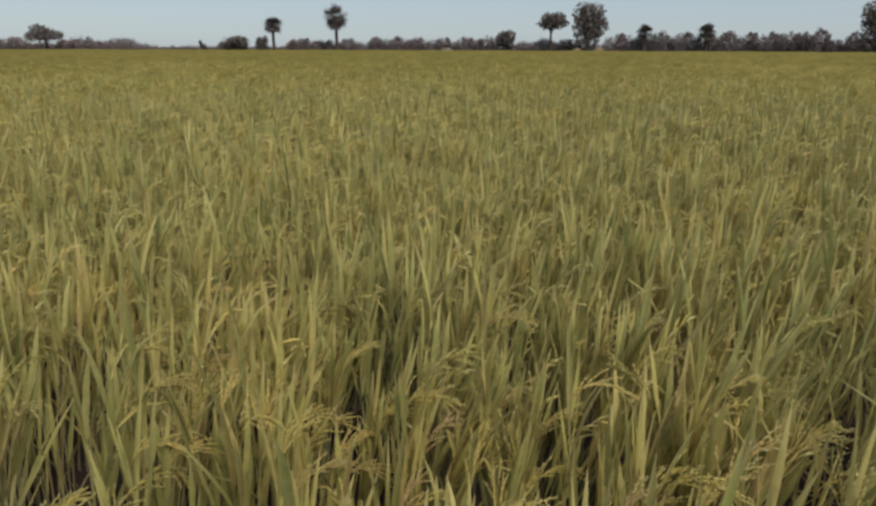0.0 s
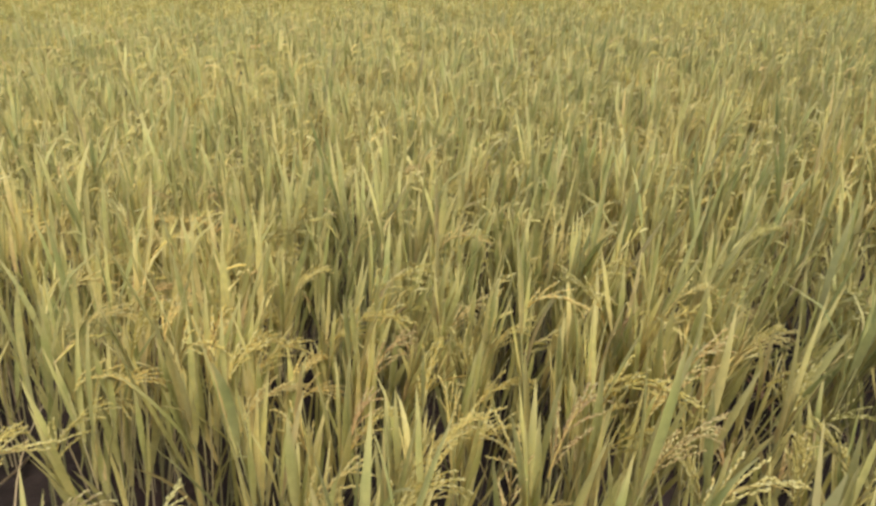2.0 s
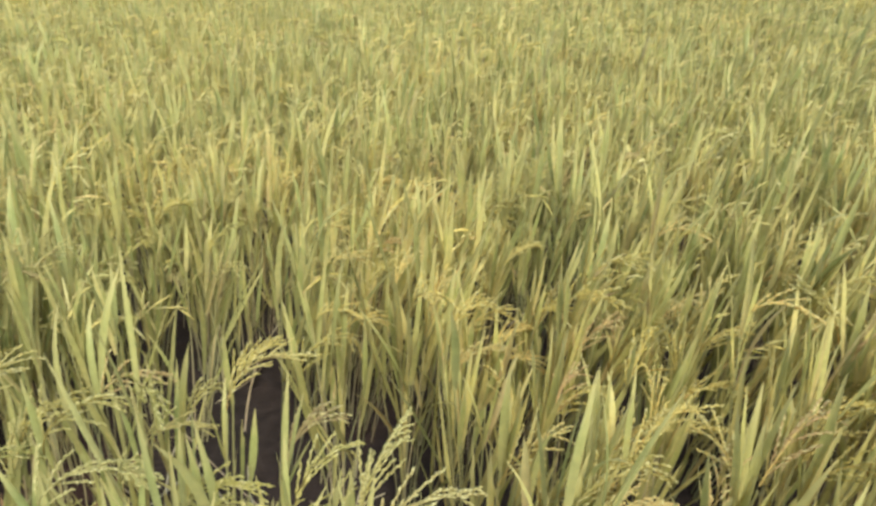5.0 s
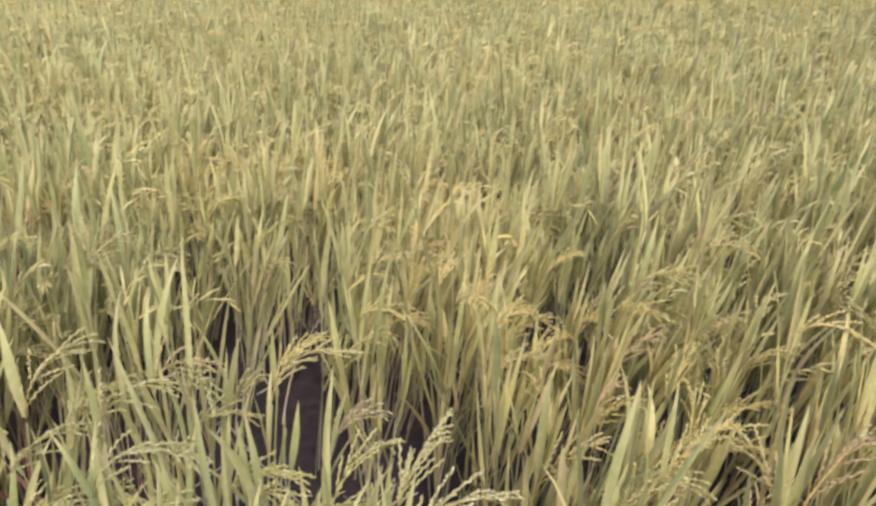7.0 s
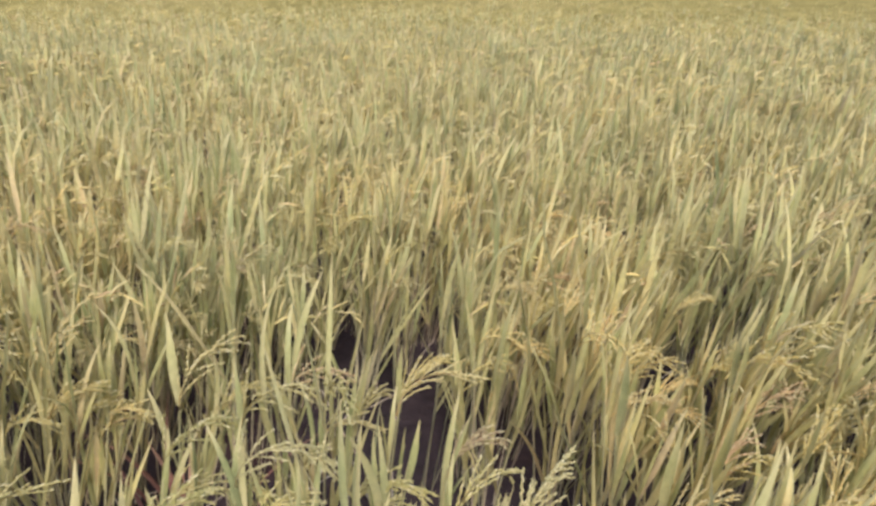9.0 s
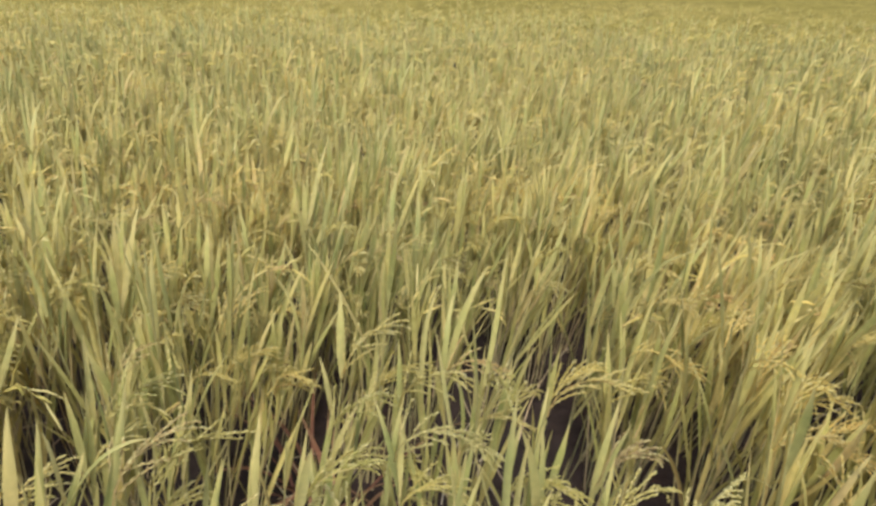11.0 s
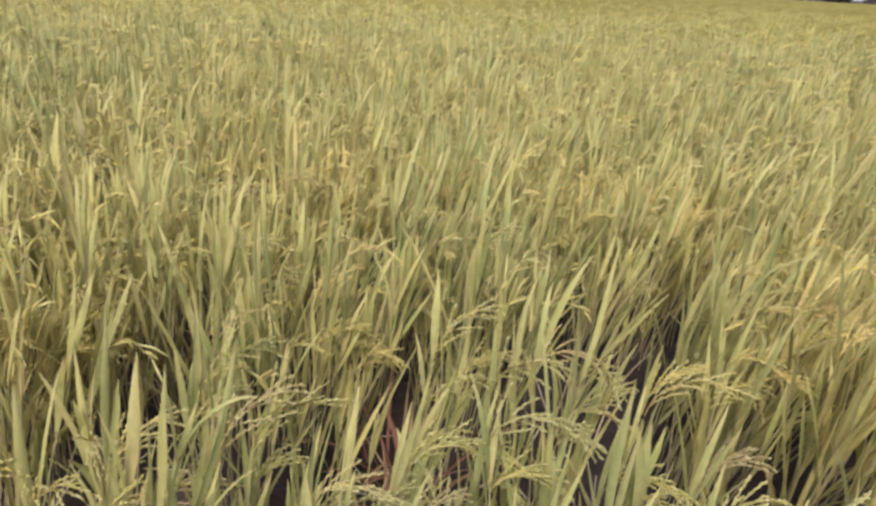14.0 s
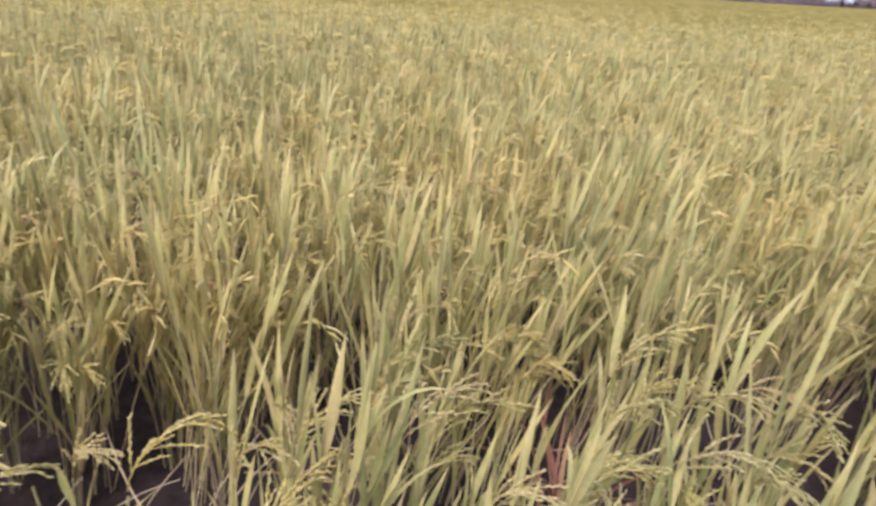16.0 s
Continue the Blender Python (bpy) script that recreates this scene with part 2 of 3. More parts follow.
def ear(rng, fine=True, droop=(75, 125), spread=(0.3, 0.85), more=0):
    """A rice panicle of true size: its axis rises along z and nods over towards x, with a fan of thin branches of small grains."""
    bag = Bag()
    length, droop = rng.uniform(0.125, 0.165), radians(rng.uniform(*droop))
    n = 9 if fine else 3
    s = np.linspace(0, 1, n)
    ang = droop * s ** 1.15
    step = np.diff(s, prepend=0) * length
    path = np.stack([np.cumsum(np.sin(ang) * step), 0.012 * np.sin(s * 3 + rng.uniform(0, 6)) * s, np.cumsum(np.cos(ang) * step)], 1)
    v, f = tube(path, np.linspace(0.0016, 0.0008, n), 3)
    bag.add(v, f, 0.0, 0)
    k = rng.integers(11, 15) + more if fine else 6
    for i in range(k):
        q = 0.12 + 0.86 * i / (k - 1)
        p = np.array([np.interp(q, s, path[:, c]) for c in range(3)])
        a = np.interp(q, s, ang)
        tang = np.array([math.sin(a), 0, math.cos(a)])
        turn = i * 2.4 + rng.uniform(-0.6, 0.6)
        side = np.array([math.cos(turn) * math.cos(a), math.sin(turn), -math.cos(turn) * math.sin(a)])
        d = tang + side * rng.uniform(*spread)
        d /= np.linalg.norm(d)
        bl = rng.uniform(0.05, 0.095) * (1 - 0.35 * q)
        m = 6
        sag = rng.uniform(0.05, 0.15)
        bp = [p]
        for j in range(m):
            d = d + np.array([0.03, 0, -sag]) + rng.normal(0, 0.035, 3)
            d /= np.linalg.norm(d)
            bp.append(bp[-1] + d * bl / m)
        bp = np.array(bp)
        if fine:
            v, f = tube(bp[::2], (0.0008, 0.0009, 0.0008, 0.0005), 3)
            bag.add(v, f, 0.3, 0)
            g = int(bl / 0.0056)
            for j in range(g):
                w = 0.16 + 0.84 * (j + 0.5) / g
                c = np.array([np.interp(w, np.linspace(0, 1, m + 1), bp[:, cc]) for cc in range(3)])
                dd = bp[min(m, int(w * m) + 1)] - bp[min(m - 1, int(w * m))]
                dd = dd / (np.linalg.norm(dd) + 1e-9)
                u = np.cross(dd, (0.3, 0.5, 0.8))
                u /= np.linalg.norm(u)
                x = np.cross(dd, u)
                fl = j * 2.2 + rng.uniform(-0.5, 0.5)
                out = u * math.cos(fl) + x * math.sin(fl)
                dd = dd + out * rng.uniform(0.12, 0.32)
                dd /= np.linalg.norm(dd)
                u = np.cross(dd, (0.3, 0.5, 0.8))
                u /= np.linalg.norm(u)
                x = np.cross(dd, u)
                gl, gr = rng.uniform(0.0085, 0.0105), rng.uniform(0.0019, 0.0023)
                mid = c + dd * gl * 0.48
                gv = np.array([c, mid + u * gr, mid + (-0.5 * u + 0.87 * x) * gr, mid + (-0.5 * u - 0.87 * x) * gr, c + dd * gl])
                bag.add(gv, [(0, 2, 1), (0, 3, 2), (0, 1, 3), (4, 1, 2), (4, 2, 3), (4, 3, 1)], rng.uniform(0.2, 1.0), 1)
        else:
            v, f = tube(bp[::3], (0.0012, 0.0031, 0.0013), 3)
            bag.add(v, f, rng.uniform(0.2, 1.0), 0)
    return bag.arrays()


_r = np.random.default_rng(11)
BLADES = [blade(_r, 7, (-1, 0, 1), b) for b in (6, 10, 16, 22, 30, 42, 60, 85, 120)] + [blade(_r, 9, (-1, 0, 1), 20, kink=True)]
BLADES_MID = [blade(_r, 3, (-1, 1), b) for b in (6, 10, 16, 22, 30, 42, 60, 85, 120, 100)]
BLADES_FAR = [blade(_r, 2, (-1, 1), b) for b in (6, 10, 16, 22, 30, 42, 60, 85, 120, 100)]
EARS = [ear(_r, True, (65, 110), (0.2, 0.58)) for _ in range(5)] + [ear(_r, True, (75, 125), (0.12, 0.36), 2) for _ in range(3)] + [ear(_r, True, (40, 90), (0.08, 0.28), 7) for _ in range(3)]
EARS_MID = [ear(_r, False, (65, 115), (0.2, 0.7)) for _ in range(8)] + [ear(_r, False, (40, 90), (0.08, 0.28)) for _ in range(3)]


def far_ear(rng):
    """A panicle as one thick drooping plume."""
    s = np.linspace(0, 1, 4)
    ang = radians(rng.uniform(70, 130)) * s
    path = np.stack([np.cumsum(np.sin(ang)) * 0.05, 0.01 * s, np.cumsum(np.cos(ang)) * 0.05], 1)
    v, f = tube(path, (0.002, 0.006, 0.005, 0.002), 3)
    return v, f, np.repeat(s, 3) * 0.8, np.zeros(len(f))


EARS_FAR = [far_ear(_r) for _ in range(11)]


def culm_arrays(sides, seg):
    s = np.linspace(0, 1, seg)
    path = np.stack([0.05 * s ** 2, 0 * s, s], 1)
    v, f = tube(path, 1.0, sides)
    off = v - np.repeat(path, sides, axis=0)
    return np.concatenate([np.repeat(path, sides, axis=0), off], 1), f, np.repeat(s, sides)


CULM, CULM_MID = culm_arrays(5, 6), culm_arrays(3, 3)


def place(p, az, lean, spin=0.0):
    """Local z leans by lean degrees towards the direction az."""
    return pose(*p, 0, 0, math.degrees(az)) @ pose(0, 0, 0, 0, lean, 0) @ pose(0, 0, 0, 0, 0, spin)


WIND = radians(35)         # the way in which most ears nod, from the x axis


def plant_plan(rng, leaves, ears, culms, tall=1.0, lead=None):
    """The parts of one hill of rice: (kind, shape, pose, length, width). lead: the place of one ear's foot over the plant, its turn and its shape."""
    parts = []
    stems = []
    way, tilt = WIND + rng.normal(0, 0.6), abs(rng.normal(7, 6))
    leaning = pose(0, 0, 0, 0, 0, math.degrees(way)) @ pose(0, 0, 0, 0, tilt, 0) @ pose(0, 0, 0, 0, 0, -math.degrees(way))
    for i in range(culms):
        az = rng.uniform(0, 2 * math.pi)
        p = (rng.uniform(0, 0.04) * math.cos(az), rng.uniform(0, 0.04) * math.sin(az), 0)
        h = rng.uniform(0.57, 0.73) * tall
        m = leaning @ place(p, az, rng.uniform(1, 6.5))
        if lead and not i:
            m, h = pose(0, 0, 0, 0, 3, math.degrees(lead[1])), lead[0]
        parts.append(("culm", 0, m, h, rng.uniform(0.0018, 0.0028)))
        stems.append((m, h))
    for i in range(ears):
        m, h = stems[i % culms]
        h = h if lead and not i else h * rng.uniform(0.90, 1.02)
        p = m @ Vector((0.05 * h, 0, h))
        nod = math.degrees(rng.normal(WIND, 0.85))
        shape = int(rng.integers(0, 11))
        tip = rng.uniform(0, 14)
        if lead and not i:
            nod, shape, tip = math.degrees(lead[1]), lead[2], 4
            parts.append(("panicle", shape, pose(*p, 0, 0, nod) @ pose(0, 0, 0, 0, tip, 0), lead[3], 1.0))
            continue
        parts.append(("panicle", shape, pose(*p, 0, 0, nod) @ pose(0, 0, 0, 0, tip, 0), rng.uniform(0.9, 1.12), 1.0))
    for i in range(leaves):
        m, h = stems[i % culms]
        upper = i % 4 != 3
        q = rng.uniform(0.66, 1.02) if upper else rng.uniform(0.2, 0.6)
        length = rng.uniform(0.13, 0.28) if upper else rng.uniform(0.30, 0.44)
        ang = rng.uniform(1, 12) if upper else rng.uniform(6, 24)
        shape = int(min(9, rng.exponential(1.45)))
        parts.append(("leaf", shape, m @ pose(0.05 * q * q * h, 0, h * q, 0, 0, rng.uniform(0, 360)) @ pose(0, 0, 0, 0, ang, 0), length * tall, rng.uniform(0.0095, 0.0175)))
    return parts


def template(rng, leaves, ears, culms, level, wide=1.0):
    """One hill of rice as arrays, for the joined field."""
    bag = Bag()
    for kind, shape, m, length, width in plant_plan(rng, leaves, ears, culms):
        if kind == "leaf":
            v, f, a = sized_blade((BLADES_FAR if level >= 2 else BLADES_MID)[shape], length, width * wide)
            k = 0
        elif kind == "panicle":
            v, f, a, _ = (EARS_FAR if level > 1 else EARS_MID)[shape]
            v = v * length * np.array([1, wide, 1])
            k = 1
        else:
            if level > 1:
                continue
            c, f, a = CULM_MID
            v = c[:, :3] * length + c[:, 3:] * width
            k = 2
        mm = np.array(m)
        bag.add(v @ mm[:3, :3].T + mm[:3, 3], f, a, k)
    return bag.arrays()


def scatter(bag, rng, spots, templates):
    """Sets turned and scaled copies of the templates at the spots (x, y, z)."""
    which = rng.integers(0, len(templates), len(spots))
    for k, (v, f, a, mi) in enumerate(templates):
        sp = spots[which == k]
        if not len(sp):
            continue
        turn, size = rng.normal(0, 0.55, len(sp)), rng.uniform(0.85, 1.12, len(sp))
        c, s = np.cos(turn), np.sin(turn)
        x = (v[None, :, 0] * c[:, None] - v[None, :, 1] * s[:, None]) * size[:, None] + sp[:, None, 0]
        y = (v[None, :, 0] * s[:, None] + v[None, :, 1] * c[:, None]) * size[:, None] + sp[:, None, 1]
        z = v[None, :, 2] * size[:, None] + sp[:, None, 2]
        vv = np.stack([x, y, z], 2).reshape(-1, 3)
        ff = (f[None] + (np.arange(len(sp)) * len(v))[:, None, None]).reshape(-1, 3)
        bag.v.append(vv)
        bag.f.append(ff + bag.n)
        bag.a.append(np.tile(a, len(sp)))
        bag.m.append(np.tile(mi, len(sp)))
        bag.n += len(vv)


# ---- the ground ----
def ring_sheet(name, r0, r1, nr, nt, height, rough, seed, mat, skirt=0.0):
    rng = np.random.default_rng(seed)
    r = r0 * (r1 / r0) ** np.linspace(0, 1, nr)
    th = np.arange(nt) * 2 * math.pi / nt
    R, T = np.meshgrid(r, th, indexing="ij")
    T = T + rng.uniform(-0.4, 0.4, T.shape) * 2 * math.pi / nt
    R = R * (1 + rng.uniform(-0.3, 0.3, R.shape) * math.log(r1 / r0) / nr)
    Z = height - 0.16 * np.clip((34 - R) / 20, 0, 1) + rng.normal(0, rough, R.shape)
    if skirt:
        Z[0] = -0.05
    v = np.stack([R * np.cos(T), R * np.sin(T), Z], 2).reshape(-1, 3)
    return mesh_from(name, v, quad_grid_np(nr, nt), mat)


def quad_grid_np(nr, nt):
    i, j = np.meshgrid(np.arange(nr - 1), np.arange(nt), indexing="ij")
    a, b = i * nt + j, i * nt + (j + 1) % nt
    return np.stack([a, b, b + nt, a + nt], 2).reshape(-1, 4)


def ground():
    rng = np.random.default_rng(3)
    n = 130
    g = np.sinh(np.linspace(-7.6, 7.6, n)) * 2.0
    X, Y = np.meshgrid(g, g, indexing="ij")
    Z = rng.normal(0, 0.012, X.shape) * (np.hypot(X, Y) < 6)
    i, j = np.meshgrid(np.arange(n - 1), np.arange(n - 1), indexing="ij")
    a = i * n + j
    me = mesh_from("ground", np.stack([X, Y, Z], 2).reshape(-1, 3), np.stack([a, a + n, a + n + 1, a + 1], 2).reshape(-1, 4), MUD)
    tagged(new("ground", me), "dark damp mud of the paddy between the rice stems", "ground", kind="structure")


ground()
tagged(new("distant_rice", ring_sheet("distant_rice", 13, 190, 120, 480, 0.84, 0.06, 5, CANOPY, skirt=1)), "far ripening rice field, yellow-green to the tree line", "rice field", kind="stuff")


# ---- the rice ----
FAN_A, FAN_B = -48.0, 112.0     # the sector of the field that comes into view, degrees to the left of the first view
MIDDLE = (-0.05, -0.12)         # the middle of the standing place
# gaps in the stand, where mud shows down a furrow that runs from the standing place outwards: x, y of its far end, half width
GAPS = [(-0.91, 1.16, 0.12), (0.99, 1.12, 0.10), (0.19, 2.34, 0.06), (-0.19, 2.34, 0.07), (-1.17, 0.74, 0.12), (-1.13, 1.16, 0.08), (-0.92, 1.00, 0.07), (-0.68, 0.92, 0.11),
        (-1.42, 0.76, 0.12), (-0.95, 0.52, 0.11), (-0.46, 1.02, 0.06), (0.12, 1.59, 0.06), (-2.83, 2.09, 0.10), (-1.78, 0.20, 0.09), (-2.21, 0.45, 0.07), (-1.01, 0.84, 0.06),
        (-1.67, 0.02, 0.08), (-1.25, 0.30, 0.06), (-1.47, -0.24, 0.08), (-1.65, -0.36, 0.12), (-1.59, -0.57, 0.14), (-1.15, -0.40, 0.14), (-1.15, 1.54, 0.09), (1.36, 1.81, 0.12),
        (-0.79, 2.66, 0.07), (-1.90, 2.90, 0.10)]


def bearing(x, y):
    return np.degrees(np.arctan2(-x, y))


def open_ground(x, y):
    """Where nothing grows: the standing place with the way along it, and the gaps."""
    bare = np.zeros(x.shape, dtype=bool)
    for k in np.linspace(0, 1, 8):
        bare |= np.hypot(x - (0.11 - 0.31 * k), y - (0.04 - 0.34 * k)) < 0.56
    for gx, gy, r in GAPS:
        for k in np.linspace(0, 0.28, 5):
            far = math.hypot(gx - MIDDLE[0], gy - MIDDLE[1])
            bare |= np.hypot(x - gx + (gx - MIDDLE[0]) * k / far, y - gy + (gy - MIDDLE[1]) * k / far) < r
    return bare


def hills(rng, r0, r1, gap, everywhere=False):
    """Spots of a jittered planting grid between two distances from the standing place."""
    k = np.arange(-r1, r1 + gap, gap)
    X, Y = np.meshgrid(k, k)
    X = (X + rng.uniform(-0.4, 0.4, X.shape) * gap).ravel()
    Y = (Y + rng.uniform(-0.4, 0.4, Y.shape) * gap).ravel()
    d, b = np.hypot(X, Y), bearing(X, Y)
    X, Y = X + MIDDLE[0], Y + MIDDLE[1]
    keep = (d >= r0) & (d < r1) & ~open_ground(X, Y)
    fan = (b > FAN_A) & (b < FAN_B)
    keep &= ~fan if everywhere else fan
    return np.stack([X[keep], Y[keep], np.zeros(keep.sum())], 1)


NEAR, MID, FAR = 2.55, 9.0, 32.0
field_rng = np.random.default_rng(21)
bag = Bag()
fills = [template(field_rng, 22, 2, 4, 1) for _ in range(12)]
mids = [template(field_rng, 28, 4, 4, 1) for _ in range(14)]
mids_thin = [template(field_rng, 23, 4, 3, 1.5, 1.1) for _ in range(12)]
backs = [template(field_rng, 14, 3, 3, 2, 1.5) for _ in range(6)]
fars = [template(field_rng, 12, 3, 4, 2, 1.45) for _ in range(10)]
scatter(bag, field_rng, hills(field_rng, 1.35, NEAR + 0.1, 0.195), fills)
scatter(bag, field_rng, hills(field_rng, NEAR, 5.5, 0.172), mids)
scatter(bag, field_rng, hills(field_rng, 5.5, MID, 0.22), mids_thin)
scatter(bag, field_rng, hills(field_rng, MID, 17.0, 0.285), fars)
scatter(bag, field_rng, hills(field_rng, 17.0, FAR, 0.56), fars)
scatter(bag, field_rng, hills(field_rng, 0.9, 5.0, 0.2, True), backs)
scatter(bag, field_rng, hills(field_rng, 5.0, 13.2, 0.36, True), backs)
_v, _f, _a, _m = bag.arrays()
field = mesh_from("rice_field", _v, _f, MATS[True], _m, _a)
tagged(new("rice_field", field), "dense ripening rice plants with yellow-green blades and golden panicles", "rice field", kind="stuff")


# ---- single rice plants near the camera ----
NEAR_LEAF = {}
NEAR_CULM = {}


def ear_meshes(v, f, a):
    """A panicle's nodding stalk, and the plume of branches and grains on it, as two meshes."""
    out = []
    for keep, name in ((np.arange(len(f)) < 48, "panicle"), (np.arange(len(f)) >= 0, "plume")):
        mat, ff = MATS[False][1], np.asarray(f)[keep]
        used, back = np.unique(ff, return_inverse=True)
        out.append(mesh_from(name, np.asarray(v)[used], back.reshape(ff.shape), mat, None, np.asarray(a)[used]))
    return out


NEAR_EAR = [ear_meshes(*_e[:3]) for _e in EARS]


def leaf_mesh(shape, length, width):
    """Blade meshes are shared between blades of about one size."""
    key = (shape, round(length / 0.04), round(width / 0.0025))
    if key not in NEAR_LEAF:
        v, f, a = sized_blade(BLADES[shape], key[1] * 0.04, key[2] * 0.0025)
        NEAR_LEAF[key] = mesh_from("leaf", v, f, MATS[False][0], None, a)
    return NEAR_LEAF[key]


def culm_mesh(length):
    key = round(length / 0.03)
    if key not in NEAR_CULM:
        c, f, a = CULM
        NEAR_CULM[key] = mesh_from("culm", c[:, :3] * key * 0.03 + c[:, 3:] * 0.0024 * (1.2 - 0.5 * a[:, None]), f, MATS[False][2], None, a)
    return NEAR_CULM[key]


def rice_plant(rng, x, y, leaves=29, ears=3, culms=5, tall=1.0, lead=None, label="ripening rice plant with yellow-green blades and drooping golden panicles"):
    plant = new("rice_plant")
    plant.empty_display_size = 0.1
    plant.matrix_basis = pose(x, y, 0, 0, 0, 0)
    for kind, shape, m, length, width in plant_plan(rng, leaves, ears, culms, tall, lead):
        if kind == "leaf":
            o = new("leaf", leaf_mesh(shape, length, width))
        elif kind == "panicle":
            o = new("panicle", NEAR_EAR[shape][0])
            plume = new("plume", NEAR_EAR[shape][1])
            plume.parent = o
            m = m @ Matrix.Diagonal((length, length, length, 1))
        else:
            o = new("culm", culm_mesh(length))
        if kind == "panicle":
            tagged(o, "drooping golden panicle heavy with grain")
        o.parent = plant
        o.matrix_basis = m
    return tagged(plant, label, "rice plant", "rice plants of the near field")


near_rng = np.random.default_rng(5)
near_spots = hills(near_rng, 0.5, NEAR, 0.2)
for _x, _y, _z in near_spots:
    rice_plant(near_rng, _x, _y, tall=near_rng.uniform(0.86, 1.12))

# plants with heavy ears along the edge of the standing place: x, y of the ear, how it nods (degrees from the x axis), shape
EAR_PLANTS = [(0.58, 0.72, 15, 5), (0.65, 1.02, 14, 1), (0.39, 0.89, 37, 2), (-0.24, 0.70, 67, 9), (-0.52, 0.81, 31, 0), (-0.68, 1.46, 6, 6), (-0.59, 0.92, 58, 8),
              (-0.93, 0.63, 52, 1), (-0.75, 0.62, 28, 4), (-0.64, 0.50, 26, 3), (-0.45, 0.57, 7, 10), (-0.16, 0.58, 43, 5), (-0.80, 0.49, 54, 4), (0.19, 0.87, 40, 0),
              (-0.64, 0.29, 78, 10), (-0.92, 0.15, 64, 1), (-0.39, 0.78, 53, 7), (-1.10, 0.22, 50, 2), (-1.04, -0.25, 92, 4), (-1.08, -0.36, 40, 8), (-0.89, -0.09, 98, 9),
              (-0.90, 0.20, 70, 0), (-0.70, 0.34, 72, 6), (-1.04, -0.46, 75, 3)]
for _x, _y, _nod, _shape in EAR_PLANTS:
    _n = radians(_nod)
    _foot = 0.70 if _shape < 7 else 0.66
    rice_plant(near_rng, _x - 0.16 * math.cos(_n), _y - 0.16 * math.sin(_n), leaves=4, ears=1, culms=2, tall=0.95, lead=(_foot, _n, _shape, 1.3 if _shape == 5 else near_rng.uniform(0.95, 1.15)), label="rice plant with one heavy golden panicle bending over")


# ---- withered plants and fallen straw in the gaps ----
WITHERED = blade_material("withered_leaf", [(0.0, (0.16, 0.075, 0.056)), (0.6, (0.26, 0.125, 0.085)), (1.0, (0.38, 0.26, 0.15))], False, tip=(0.40, 0.24, 0.12), thin=0.2, rough=0.7)
STRAW = blade_material("dry_straw", [(0.0, (0.34, 0.24, 0.16)), (0.6, (0.48, 0.38, 0.24)), (1.0, (0.58, 0.50, 0.36))], False, tip=(0.5, 0.4, 0.26), thin=0.1, rough=0.6)


def withered_plant(rng, x, y):
    plant = new("withered_rice_plant")
    plant.matrix_basis = pose(x, y, 0)
    for i in range(11):
        v, f, a = sized_blade(BLADES[int(rng.integers(3, 10))], rng.uniform(0.3, 0.55), rng.uniform(0.010, 0.018))
        o = new("leaf", mesh_from("leaf", v, f, WITHERED, None, a))
        o.parent = plant
        o.matrix_basis = place((rng.normal(0, 0.03), rng.normal(0, 0.03), -0.01), rng.uniform(0, 6.28), rng.uniform(5, 38))
    return tagged(plant, "withered rice plant with red-brown dry blades", "rice plant", "withered rice plants")


def fallen_straw(rng, x, y):
    """A dry hollow stalk that leans down into a gap, its foot in the mud."""
    n, length = 7, rng.uniform(0.30, 0.55)
    s = np.linspace(0, 1, n)
    rise = rng.uniform(0.15, 0.75)
    path = np.stack([s * length * math.cos(rise), 0.03 * np.sin(s * 3), s * length * math.sin(rise) - 0.12 * s ** 2 * length], 1)
    v, f = tube(path, 0.0032 - 0.0014 * s, 5)
    o = new("fallen_straw", mesh_from("fallen_straw", v, f, STRAW, None, np.repeat(s, 5)))
    az = rng.uniform(0, 360)
    o.matrix_basis = pose(x - 0.18 * math.cos(radians(az)), y - 0.18 * math.sin(radians(az)), -0.01, 0, 0, az)
    return tagged(o, "broken dry straw leaning over the mud", "straw", "fallen straws in the gaps")


straw_rng = np.random.default_rng(77)
for _x, _y in ((-1.08, 0.58), (-1.22, 0.70), (-1.36, 0.70), (1.36, 1.75)):
    withered_plant(straw_rng, _x, _y)
for _gx, _gy, _gr in GAPS:
    for _k in range(3 if _gr < 0.2 else 9):
        fallen_straw(straw_rng, _gx + straw_rng.normal(0, 0.5) * _gr, _gy + straw_rng.normal(0, 0.5) * _gr)


# ---- the tree line ----
M = 0.866           # scale of the far trees


